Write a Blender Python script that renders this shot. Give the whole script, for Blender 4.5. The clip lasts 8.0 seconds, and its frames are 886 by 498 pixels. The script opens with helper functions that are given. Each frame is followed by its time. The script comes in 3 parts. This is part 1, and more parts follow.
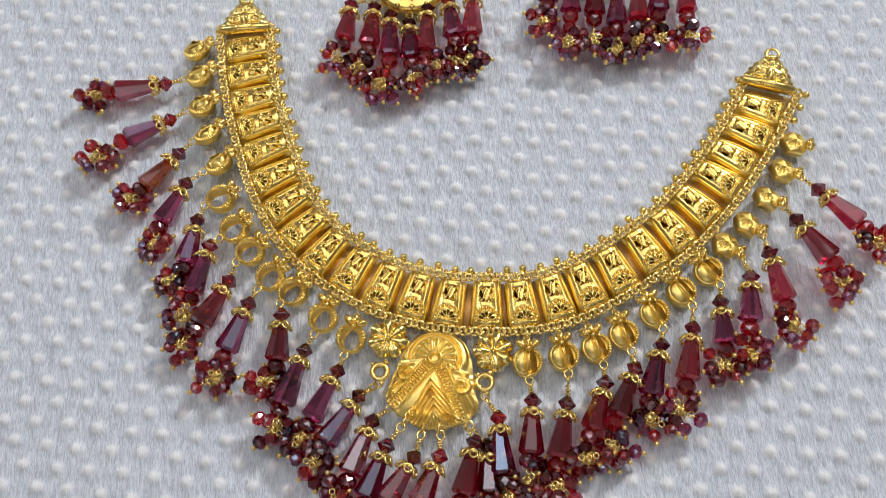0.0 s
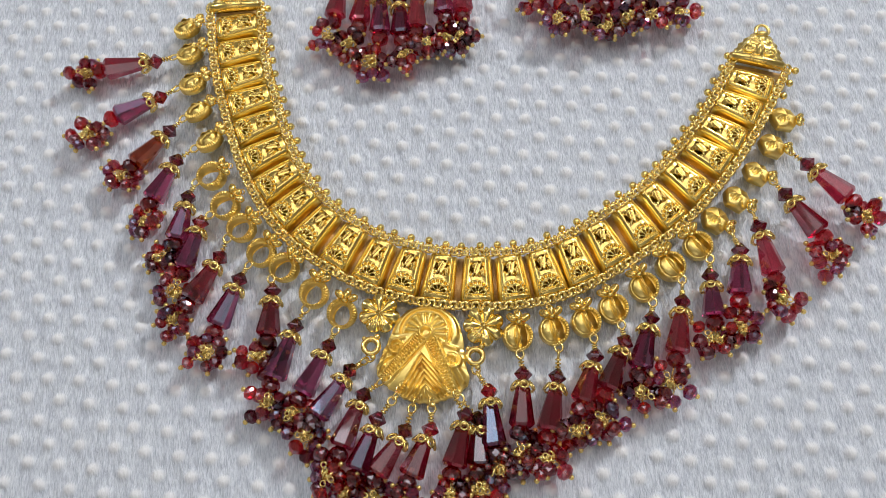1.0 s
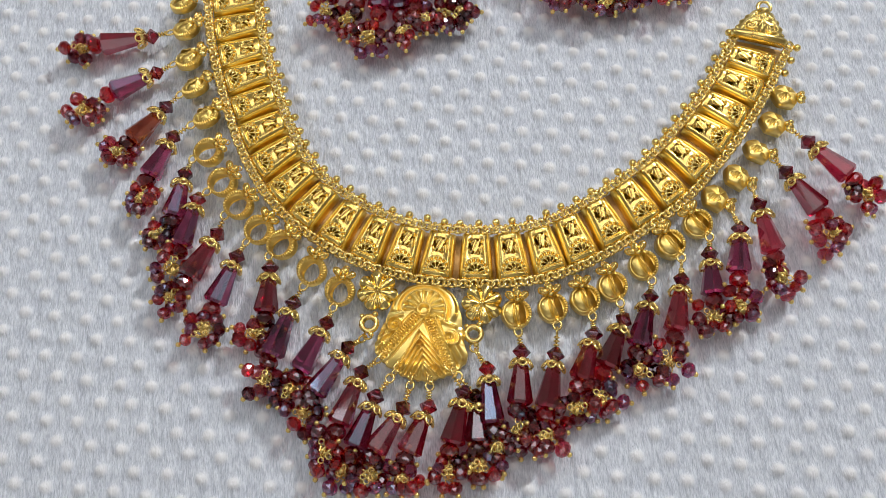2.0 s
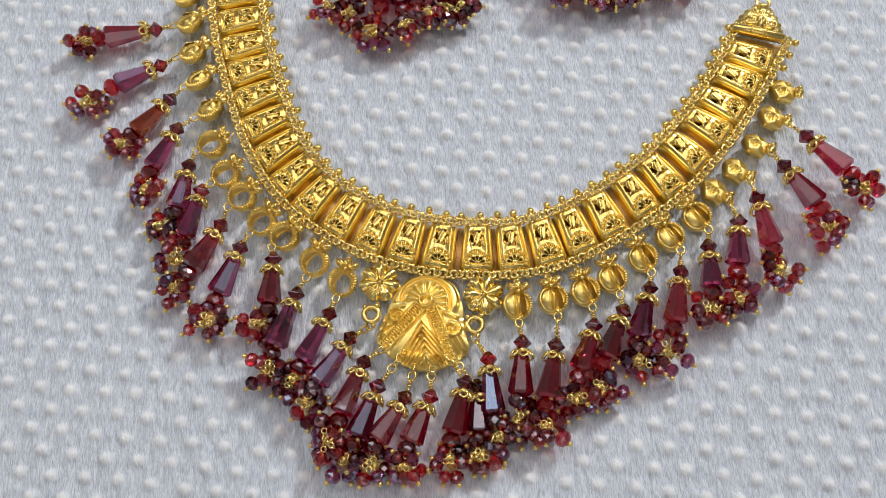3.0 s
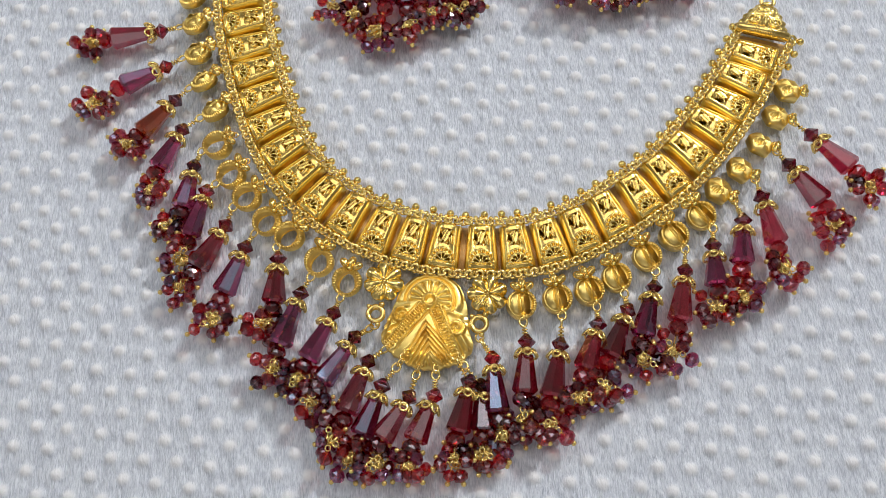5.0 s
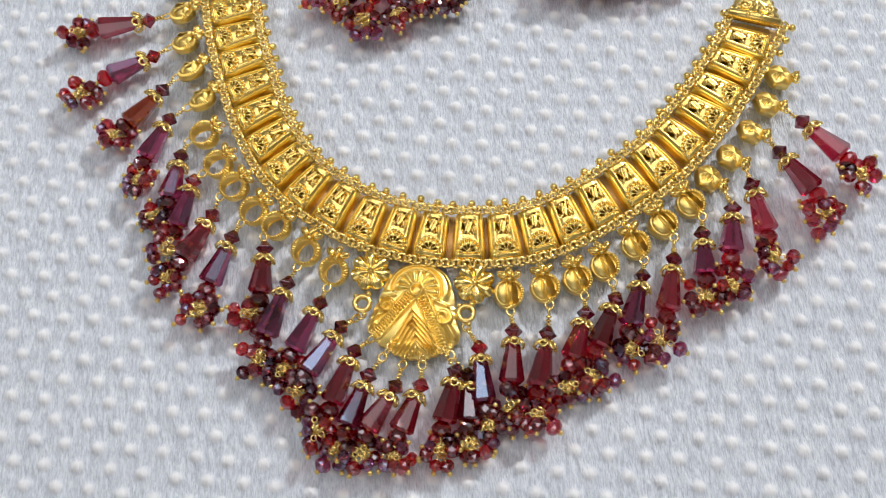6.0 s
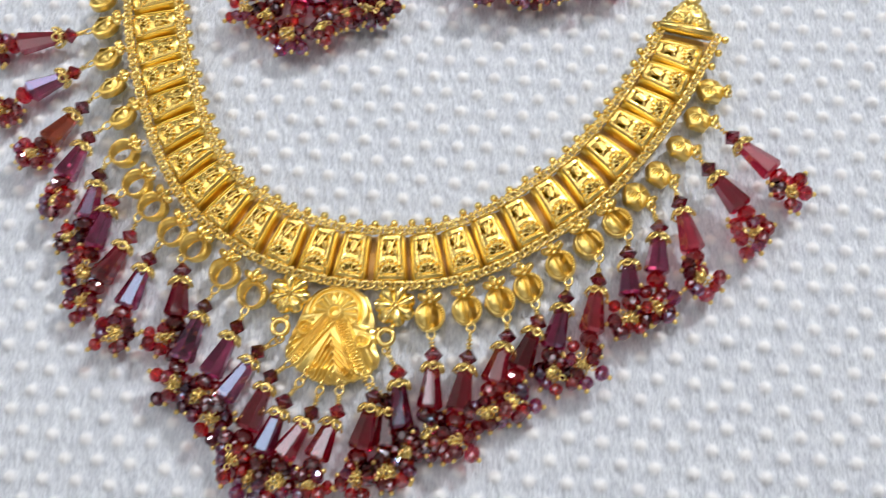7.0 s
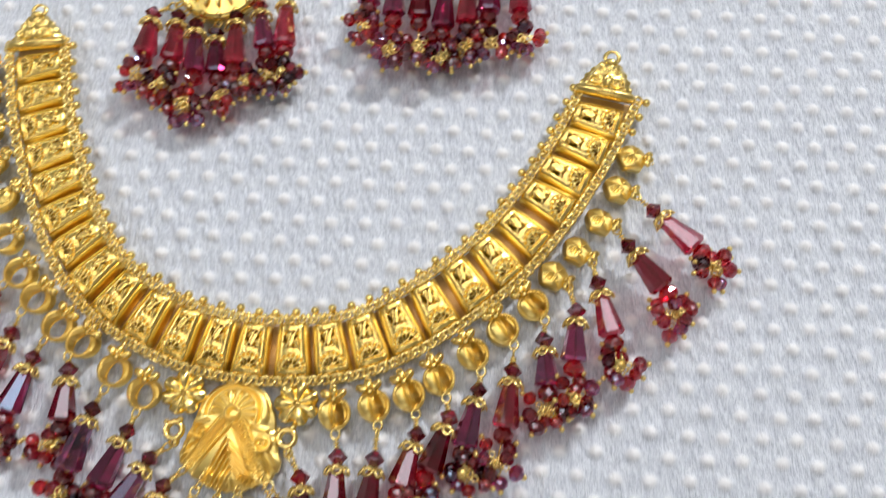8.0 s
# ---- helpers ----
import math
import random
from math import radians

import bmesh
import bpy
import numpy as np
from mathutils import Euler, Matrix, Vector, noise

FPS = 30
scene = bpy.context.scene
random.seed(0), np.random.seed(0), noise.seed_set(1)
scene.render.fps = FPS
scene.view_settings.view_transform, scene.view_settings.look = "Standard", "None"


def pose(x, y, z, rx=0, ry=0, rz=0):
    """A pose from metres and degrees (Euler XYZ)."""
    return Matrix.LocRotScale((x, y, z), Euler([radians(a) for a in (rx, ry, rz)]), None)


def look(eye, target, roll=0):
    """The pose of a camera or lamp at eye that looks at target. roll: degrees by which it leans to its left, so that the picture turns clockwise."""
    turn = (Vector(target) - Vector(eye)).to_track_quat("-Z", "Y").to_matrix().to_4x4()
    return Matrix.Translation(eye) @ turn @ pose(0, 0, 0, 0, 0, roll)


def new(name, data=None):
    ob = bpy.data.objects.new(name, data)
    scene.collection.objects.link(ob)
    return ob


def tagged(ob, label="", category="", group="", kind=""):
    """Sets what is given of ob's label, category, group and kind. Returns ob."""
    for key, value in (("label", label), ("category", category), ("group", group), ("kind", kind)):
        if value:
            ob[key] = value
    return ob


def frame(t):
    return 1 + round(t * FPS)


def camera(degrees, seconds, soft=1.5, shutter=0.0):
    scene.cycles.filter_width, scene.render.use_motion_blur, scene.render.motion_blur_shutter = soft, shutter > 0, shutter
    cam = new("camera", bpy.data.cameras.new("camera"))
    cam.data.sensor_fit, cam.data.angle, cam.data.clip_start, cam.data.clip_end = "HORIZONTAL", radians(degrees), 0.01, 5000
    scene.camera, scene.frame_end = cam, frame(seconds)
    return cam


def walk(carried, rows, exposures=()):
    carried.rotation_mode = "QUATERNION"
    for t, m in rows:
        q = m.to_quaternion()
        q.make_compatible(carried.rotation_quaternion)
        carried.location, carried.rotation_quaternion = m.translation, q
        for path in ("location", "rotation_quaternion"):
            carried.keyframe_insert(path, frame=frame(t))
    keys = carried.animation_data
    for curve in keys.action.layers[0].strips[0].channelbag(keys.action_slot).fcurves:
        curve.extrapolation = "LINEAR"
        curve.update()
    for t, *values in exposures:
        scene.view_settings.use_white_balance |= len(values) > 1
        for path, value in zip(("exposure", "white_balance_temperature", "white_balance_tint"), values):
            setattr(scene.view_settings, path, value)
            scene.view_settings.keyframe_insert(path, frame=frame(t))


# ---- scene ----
# World in metres, z = 0 is the top of the cloth; tables of places below are in millimetres.
MM = 0.001
cam = camera(53.3, 8.0, soft=0.82, shutter=0.8)
# seconds, eye in cm, point looked at in cm, roll
PATH = [
    (0, (0.283, -6.787, 24.47), (0.242, -6.059, 22.608), -6.3),
    (0.5, (0.37, -7.082, 24.475), (0.332, -6.366, 22.607), -6.2),
    (1, (0.384, -7.292, 24.338), (0.353, -6.579, 22.469), -5.8),
    (1.5, (0.417, -7.304, 24.158), (0.385, -6.619, 22.279), -5.9),
    (3, (0.228, -7.601, 24.355), (0.205, -6.932, 22.47), -5.0),
    (3.5, (0.231, -7.678, 24.436), (0.204, -7.004, 22.553), -5.2),
    (4, (0.275, -7.68, 24.445), (0.243, -7.006, 22.562), -5.8),
    (4.5, (0.298, -7.695, 24.383), (0.264, -7.017, 22.502), -5.9),
    (6, (0.92, -7.785, 24.159), (0.86, -7.124, 22.273), -8.3),
    (6.5, (2.004, -7.424, 23.903), (1.939, -6.777, 22.012), -8.9),
    (7, (3.164, -6.963, 23.781), (3.102, -6.317, 21.889), -8.9),
    (7.5, (4.195, -5.78, 23.372), (4.188, -5.137, 21.478), -4.4),
    (8, (5.268, -4.031, 23.084), (5.252, -3.42, 21.18), -6.6),
]
EXPOSURES = [(0, 0.0), (4.5, 0.0), (6, 0.2), (6.5, 0.3), (8, 0.26)]
walk(cam, [(t, look(Vector(eye) / 100, Vector(target) / 100, roll)) for t, eye, target, roll in PATH], EXPOSURES)

# ---- light ----
world = bpy.data.worlds.new("room_air")
scene.world = world
world.use_nodes = True
world.node_tree.nodes["Background"].inputs[0].default_value = (0.8, 0.85, 1.0, 1)
world.node_tree.nodes["Background"].inputs[1].default_value = 0.02


def lamp(name, eye, target, size, watts, colour):
    data = bpy.data.lights.new(name, "AREA")
    data.shape, data.size, data.energy, data.color = "DISK", size, watts, colour
    ob = new(name, data)
    ob.matrix_world = look(eye, target)
    return ob


lamp("lamp_key", (0.90, 0.98, 1.02), (0.0, 0.03, 0), 0.2, 13.7, (0.99, 0.98, 0.97))
# Unseen second lamp, added for the shadows that fall to the lower right.
lamp("lamp_side", (-0.9, 0.5, 1.0), (-0.03, 0.03, 0), 0.14, 2.2, (0.9, 0.96, 1.0))
# Unseen soft fill from the front, added to brighten the plates' side walls.
lamp("fill_front", (-0.35, -1.7, 1.25), (0, 0, 0), 1.2, 2.6, (1.0, 0.96, 0.93))
# Added broad disc overhead: stands in for a bright ceiling the gold reflects.
lamp("fill_overhead", (0.0, 0.55, 1.78), (0.0, 0.55, 0), 1.5, 4.5, (1.0, 0.935, 0.885))
# Two unseen panels added to put pale streaks on the crystal facets.
for x in (-0.45, 0.35):
    glint_lamp = lamp("glint_panel", (x, 0.35, 1.7), (x, 0.35, 0), 1.3, 2.4, (0.95, 0.97, 1.0))
    glint_lamp.data.shape, glint_lamp.data.size, glint_lamp.data.size_y = "RECTANGLE", 0.32, 1.3


# ---- materials ----
def material(name):
    mat = bpy.data.materials.new(name)
    mat.use_nodes = True
    nt = mat.node_tree
    return mat, nt, nt.nodes["Principled BSDF"]


def node(nt, kind, **values):
    n = nt.nodes.new(kind)
    for key, value in values.items():
        n.inputs[key.replace("_", " ")].default_value = value
    return n


def ramp(nt, source, stops):
    n = nt.nodes.new("ShaderNodeValToRGB")
    while len(n.color_ramp.elements) < len(stops):
        n.color_ramp.elements.new(0.5)
    for element, (at, colour) in zip(n.color_ramp.elements, stops):
        element.position, element.color = at, (*colour, 1)
    nt.links.new(source, n.inputs[0])
    return n


def cloth_material():
    mat, nt, bsdf = material("plush_cloth")
    coord = nt.nodes.new("ShaderNodeTexCoord")
    fibre_map = node(nt, "ShaderNodeMapping", Scale=(2900, 520, 900), Rotation=(0, 0, radians(4)))
    nt.links.new(coord.outputs["Object"], fibre_map.inputs[0])
    fibre = node(nt, "ShaderNodeTexNoise", Scale=1.0, Detail=3.0, Roughness=0.6)
    nt.links.new(fibre_map.outputs[0], fibre.inputs["Vector"])
    patch = node(nt, "ShaderNodeTexNoise", Scale=160.0, Detail=3.0)
    nt.links.new(coord.outputs["Object"], patch.inputs["Vector"])
    # Ground toned down for shade in the pile; dots whitened as lit tops.
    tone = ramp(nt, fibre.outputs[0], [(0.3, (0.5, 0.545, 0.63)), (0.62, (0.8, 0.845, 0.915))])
    dot_light = node(nt, "ShaderNodeAttribute")
    dot_light.attribute_name = "lit_dot_tops"
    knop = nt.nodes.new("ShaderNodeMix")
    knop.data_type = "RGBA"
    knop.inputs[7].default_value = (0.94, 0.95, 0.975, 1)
    nt.links.new(dot_light.outputs["Fac"], knop.inputs[0])
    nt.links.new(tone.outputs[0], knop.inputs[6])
    wear = ramp(nt, patch.outputs[0], [(0.3, (0.93, 0.93, 0.95)), (0.65, (1, 1, 1))])
    mix = nt.nodes.new("ShaderNodeMix")
    mix.data_type, mix.blend_type = "RGBA", "MULTIPLY"
    mix.inputs[0].default_value = 1.0
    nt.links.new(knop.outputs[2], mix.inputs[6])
    nt.links.new(wear.outputs[0], mix.inputs[7])
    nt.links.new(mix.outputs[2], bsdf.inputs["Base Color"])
    bump = node(nt, "ShaderNodeBump", Strength=0.9, Distance=0.0005)
    nt.links.new(fibre.outputs[0], bump.inputs["Height"])
    nt.links.new(bump.outputs[0], bsdf.inputs["Normal"])
    bsdf.inputs["Roughness"].default_value = 0.85
    bsdf.inputs["Sheen Weight"].default_value = 0.25
    bsdf.inputs["Specular IOR Level"].default_value = 0.2
    return mat


def gold_material(name, low, high, rough):
    mat, nt, bsdf = material(name)
    coord = nt.nodes.new("ShaderNodeTexCoord")
    grain = node(nt, "ShaderNodeTexNoise", Scale=900.0, Detail=4.0)
    nt.links.new(coord.outputs["Object"], grain.inputs["Vector"])
    broad = node(nt, "ShaderNodeTexNoise", Scale=140.0, Detail=2.0)
    nt.links.new(coord.outputs["Object"], broad.inputs["Vector"])
    tone = ramp(nt, broad.outputs[0], [(0.3, low), (0.7, high)])
    nt.links.new(tone.outputs[0], bsdf.inputs["Base Color"])
    spread = node(nt, "ShaderNodeMapRange")
    spread.inputs["To Min"].default_value, spread.inputs["To Max"].default_value = rough - 0.08, rough + 0.1
    nt.links.new(grain.outputs[0], spread.inputs["Value"])
    nt.links.new(spread.outputs[0], bsdf.inputs["Roughness"])
    bump = node(nt, "ShaderNodeBump", Strength=0.16, Distance=0.0002)
    nt.links.new(grain.outputs[0], bump.inputs["Height"])
    nt.links.new(bump.outputs[0], bsdf.inputs["Normal"])
    bsdf.inputs["Metallic"].default_value = 1.0
    return mat


def crystal_material(name, stops, clear=0.42, film=0.0, coat=1.0):
    mat, nt, bsdf = material(name)
    info = nt.nodes.new("ShaderNodeObjectInfo")
    tone = ramp(nt, info.outputs["Random"], stops)
    nt.links.new(tone.outputs[0], bsdf.inputs["Base Color"])
    bsdf.inputs["Roughness"].default_value = 0.03
    bsdf.inputs["IOR"].default_value = 1.6 + 0.5 * coat
    bsdf.inputs["Transmission Weight"].default_value = 1.0
    bsdf.inputs["Coat Weight"].default_value = coat
    bsdf.inputs["Coat IOR"].default_value = 2.1
    if film:
        bsdf.inputs["Thin Film Thickness"].default_value = film
        bsdf.inputs["Thin Film IOR"].default_value = 1.62
    bsdf.inputs["Specular Tint"].default_value = (0.92, 0.8, 1.0, 1)
    let = nt.nodes.new("ShaderNodeBsdfTransparent")
    nt.links.new(tone.outputs[0], let.inputs[0])
    blend = node(nt, "ShaderNodeMixShader", Fac=clear)
    nt.links.new(bsdf.outputs[0], blend.inputs[1])
    nt.links.new(let.outputs[0], blend.inputs[2])
    nt.links.new(blend.outputs[0], nt.nodes["Material Output"].inputs[0])
    return mat


def plain_material(name, low, high, scale, rough):
    mat, nt, bsdf = material(name)
    coord = nt.nodes.new("ShaderNodeTexCoord")
    grain = node(nt, "ShaderNodeTexNoise", Scale=scale, Detail=5.0)
    nt.links.new(coord.outputs["Object"], grain.inputs["Vector"])
    tone = ramp(nt, grain.outputs[0], [(0.3, low), (0.7, high)])
    nt.links.new(tone.outputs[0], bsdf.inputs["Base Color"])
    bsdf.inputs["Roughness"].default_value = rough
    return mat


CLOTH = cloth_material()
GOLD = gold_material("yellow_gold", (0.92, 0.65, 0.175), (0.98, 0.745, 0.245), 0.23)
GOLD_BRIGHT = gold_material("polished_gold", (0.93, 0.675, 0.2), (0.99, 0.78, 0.29), 0.19)
GOLD_SATIN = gold_material("satin_gold", (0.92, 0.655, 0.17), (0.98, 0.755, 0.26), 0.33)
# deeper yellow for side walls: bounce between gold faces put into the colour
GOLD_BOUNCED = gold_material("bounced_gold", (0.93, 0.62, 0.1), (0.98, 0.7, 0.15), 0.36)
# brown for the added band that stands in for shaded cloth between plates
GAP_SHADE = gold_material("gap_shade_gold", (0.7, 0.46, 0.2), (0.8, 0.55, 0.26), 0.62)
GOLD_WIRE = gold_material("gold_wire", (0.9, 0.67, 0.22), (0.98, 0.79, 0.33), 0.26)
GARNET = crystal_material("garnet_crystal", [(0.0, (0.45, 0.02, 0.07)), (0.5, (0.64, 0.05, 0.12)), (1.0, (0.78, 0.13, 0.21))])
RUBY = crystal_material("ruby_crystal", [(0.0, (0.5, 0.01, 0.025)), (0.6, (0.8, 0.025, 0.05)), (1.0, (0.9, 0.06, 0.1))])
DARK = crystal_material("dark_garnet", [(0.0, (0.12, 0.008, 0.02)), (0.6, (0.27, 0.012, 0.03)), (1.0, (0.48, 0.015, 0.03))], 0.1, coat=0.15)
VIOLET = crystal_material("iridescent_crystal", [(0.0, (0.44, 0.025, 0.11)), (1.0, (0.6, 0.08, 0.23))], 0.15, 290.0)
AMBER = crystal_material("amber_crystal", [(0.0, (0.55, 0.12, 0.03)), (1.0, (0.6, 0.16, 0.04))])
PAINT = plain_material("white_wall_paint", (0.76, 0.76, 0.75), (0.82, 0.82, 0.8), 3.0, 0.8)
WOOD = plain_material("brown_wood", (0.16, 0.09, 0.05), (0.26, 0.15, 0.08), 9.0, 0.5)


# ---- mesh helpers ----
def to_mesh(name, bm, mat, smooth=True):
    mesh = bpy.data.meshes.new(name)
    for f in bm.faces:
        f.smooth = smooth
    bm.normal_update()
    bm.to_mesh(mesh)
    bm.free()
    mesh.materials.append(mat)
    return mesh


def part(name, bm, mat, parent, label="", smooth=True):
    ob = new(name, to_mesh(name, bm, mat, smooth))
    ob.parent = parent
    return tagged(ob, label)


def place(name, mesh, parent, m, label=""):
    ob = new(name, mesh)
    ob.parent = parent
    ob.matrix_basis = m
    return tagged(ob, label)


def at(x, y, z, turn=0.0, tilt=0.0, roll=0.0):
    """Millimetres and degrees: turned about z, then tilted about its own y, rolled about its own x."""
    return (Matrix.Translation((x * MM, y * MM, z * MM)) @ Matrix.Rotation(radians(turn), 4, "Z")
            @ Matrix.Rotation(radians(tilt), 4, "Y") @ Matrix.Rotation(radians(roll), 4, "X"))


def ball(bm, x, y, z, rx, ry=None, rz=None, turn=0.0, seg=10, rings=6):
    m = Matrix.Translation(Vector((x, y, z)) * MM) @ Matrix.Rotation(radians(turn), 4, "Z") @ Matrix.Diagonal((rx * MM, (ry or rx) * MM, (rz or rx) * MM, 1))
    spin = [(math.cos(k * math.tau / seg), math.sin(k * math.tau / seg)) for k in range(seg)]
    loops = []
    for j in range(1, rings):
        s, c = math.sin(j * math.pi / rings), math.cos(j * math.pi / rings)
        loops.append([bm.verts.new(m @ Vector((s * u, s * v, c))) for u, v in spin])
    top, foot = bm.verts.new(m @ Vector((0, 0, 1))), bm.verts.new(m @ Vector((0, 0, -1)))
    for k in range(seg):
        n = (k + 1) % seg
        bm.faces.new((top, loops[0][k], loops[0][n])), bm.faces.new((foot, loops[-1][n], loops[-1][k]))
        for a, b in zip(loops, loops[1:]):
            bm.faces.new((a[k], b[k], b[n], a[n]))


def tube(bm, pts, r, n=6, closed=False, radii=None):
    """A round wire of radius r mm through points in mm."""
    pts = [Vector(p) for p in pts]
    count, loops = len(pts), []
    for i, p in enumerate(pts):
        a = pts[i - 1] if i or closed else p
        b = pts[(i + 1) % count] if i < count - 1 or closed else p
        d = (b - a).normalized()
        side = d.cross(Vector((0, 0, 1)))
        side = side.normalized() if side.length > 1e-3 else Vector((1, 0, 0))
        up = side.cross(d)
        rr = radii[i] if radii else r
        loops.append([bm.verts.new((p + (side * math.cos(k * math.tau / n) + up * math.sin(k * math.tau / n)) * rr) * MM) for k in range(n)])
    for i in range(count if closed else count - 1):
        a, b = loops[i], loops[(i + 1) % count]
        for k in range(n):
            bm.faces.new((a[k], a[(k + 1) % n], b[(k + 1) % n], b[k]))
    if not closed:
        bm.faces.new(loops[0][::-1]), bm.faces.new(loops[-1])


def ring(bm, x, y, z, rx, ry, r, seg=16, n=6, m=None):
    pts = [Vector((rx * math.cos(k * math.tau / seg), ry * math.sin(k * math.tau / seg), 0)) for k in range(seg)]
    if m is not None:
        pts = [m @ p for p in pts]
    tube(bm, [p + Vector((x, y, z)) for p in pts], r, n, True)


def lathe(bm, rows, n, phase=0.0, axis="x"):
    """A faceted solid turned about its x axis, from rows of (along, radius) in mm."""
    loops = []
    for k, (u, r) in enumerate(rows):
        spin = phase * (k % 2)
        loops.append([bm.verts.new((u * MM, r * MM * math.cos(math.tau * (j + spin) / n), r * MM * math.sin(math.tau * (j + spin) / n))) for j in range(n)])
    for a, b in zip(loops, loops[1:]):
        for j in range(n):
            if phase:
                odd = loops.index(a) % 2
                q, w = j, (j + 1) % n
                if odd:
                    bm.faces.new((a[q], b[w], b[q])), bm.faces.new((a[q], a[w], b[w]))
                else:
                    bm.faces.new((a[q], a[w], b[q])), bm.faces.new((a[w], b[w], b[q]))
            else:
                bm.faces.new((a[j], a[(j + 1) % n], b[(j + 1) % n], b[j]))
    bm.faces.new(loops[0][::-1]), bm.faces.new(loops[-1])
    bmesh.ops.recalc_face_normals(bm, faces=bm.faces)


def prism(bm, outline, z0, z1, shrink=1.0, dome=0.0):
    """A plate with that outline (mm), its upper edge drawn in to shrink times its size."""
    low = [bm.verts.new((x * MM, y * MM, z0 * MM)) for x, y in outline]
    high = [bm.verts.new((x * MM, y * MM, z1 * MM)) for x, y in outline]
    top = [bm.verts.new((x * shrink * MM, y * shrink * MM, (z1 + 0.35) * MM)) for x, y in outline]
    n = len(outline)
    for j in range(n):
        k = (j + 1) % n
        bm.faces.new((low[j], low[k], high[k], high[j]))
        bm.faces.new((high[j], high[k], top[k], top[j]))
    mid = bm.verts.new((sum(x for x, y in outline) / n * MM * shrink, sum(y for x, y in outline) / n * MM * shrink, (z1 + 0.35 + dome) * MM))
    for j in range(n):
        bm.faces.new((top[j], top[(j + 1) % n], mid))
    bm.faces.new(low[::-1])


def smooth_path(points, step):
    """Evenly spaced places (and headings) along a smooth line through points."""
    pts = [Vector(p) for p in points]
    fine = []
    for i in range(len(pts) - 1):
        p0, p1, p2, p3 = pts[max(i - 1, 0)], pts[i], pts[i + 1], pts[min(i + 2, len(pts) - 1)]
        for k in range(20):
            t = k / 20
            fine.append(0.5 * (2 * p1 + (p2 - p0) * t + (2 * p0 - 5 * p1 + 4 * p2 - p3) * t * t + (3 * p1 - p0 - 3 * p2 + p3) * t ** 3))
    fine.append(pts[-1])
    out, need = [], 0.0
    for a, b in zip(fine, fine[1:]):
        d = (b - a).length
        while need < d:
            out.append((a.lerp(b, need / d), math.degrees(math.atan2(b.y - a.y, b.x - a.x))))
            need += step
        need -= d
    return out


# ---- the room that closes the place: unseen, added for the gold to reflect ----
def slab(name, lo, hi, mat, label="", category=""):
    bm = bmesh.new()
    bmesh.ops.create_cube(bm, size=1, matrix=Matrix.Translation((Vector(lo) + Vector(hi)) / 2) @ Matrix.Diagonal((*(Vector(hi) - Vector(lo)), 1)))
    ob = new(name, to_mesh(name, bm, mat, False))
    return tagged(ob, label, category, kind="structure")


slab("floor", (-2.2, -2.2, -0.85), (2.2, 2.2, -0.75), WOOD, "plain brown wooden floor of the room", "floor")
slab("ceiling", (-2.2, -2.2, 1.85), (2.2, 2.2, 1.95), PAINT, "plain white painted ceiling of the room", "ceiling")
slab("wall_north", (-2.2, 2.2, -0.75), (2.2, 2.3, 1.85), PAINT, "plain white painted wall", "wall")
slab("wall_south", (-2.2, -2.3, -0.75), (2.2, -2.2, 1.85), PAINT, "plain white painted wall", "wall")
slab("wall_east", (2.2, -2.2, -0.75), (2.3, 2.2, 1.85), PAINT, "plain white painted wall", "wall")
slab("wall_west", (-2.3, -2.2, -0.75), (-2.2, 2.2, 1.85), PAINT, "plain white painted wall", "wall")
slab("table_top", (-0.6, -0.45, -0.034), (0.6, 0.5, -0.004), WOOD, "brown wooden table top under the white cloth", "table")
for lx, ly in ((-0.54, -0.39), (0.54, -0.39), (-0.54, 0.44), (0.54, 0.44)):
    slab("table_leg", (lx - 0.03, ly - 0.03, -0.75), (lx + 0.03, ly + 0.03, -0.034), WOOD, "square brown wooden leg under the table top", "table")


# ---- the cloth with its raised dots ----
DOT_PITCH, DOT_ROWS, DOT_TURN, DOT_AT = 9.25, 5.85, radians(-8.5), (16.7, 51.1)


def cloth_height(x, y):
    """Height in mm over arrays of x and y in mm."""
    dx, dy = x - DOT_AT[0], y - DOT_AT[1]
    u = dx * math.cos(DOT_TURN) + dy * math.sin(DOT_TURN)
    v = -dx * math.sin(DOT_TURN) + dy * math.cos(DOT_TURN)
    best = np.full(x.shape, 1e9)
    size = np.ones(x.shape)
    row0 = np.round(v / DOT_ROWS)
    for k in (-1, 0, 1):
        row = row0 + k
        off = (row % 2) * 0.5
        col = np.round(u / DOT_PITCH - off)
        jx = 0.35 * np.sin(row * 12.9 + col * 78.2)
        jy = 0.35 * np.sin(row * 39.3 + col * 11.1)
        d = (u - (col + off) * DOT_PITCH - jx) ** 2 + ((v - row * DOT_ROWS - jy) * 1.08) ** 2
        chance = np.sin(row * 127.1 + col * 311.7) * 437.5
        size = np.where(d < best, 0.8 + 0.35 * (chance - np.floor(chance)), size)
        best = np.minimum(best, d)
    r = np.sqrt(best)
    dot = 1.2 * size * (0.4 * np.exp(-(r / 1.8) ** 4) + 0.6 * np.exp(-(r / 1.55) ** 2) + 0.1 * np.exp(-best / 9))
    wave = 0.35 * np.sin(x / 31 + 0.7 * np.sin(y / 40)) * np.sin(y / 27 + 0.5)
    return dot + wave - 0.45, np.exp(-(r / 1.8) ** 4)


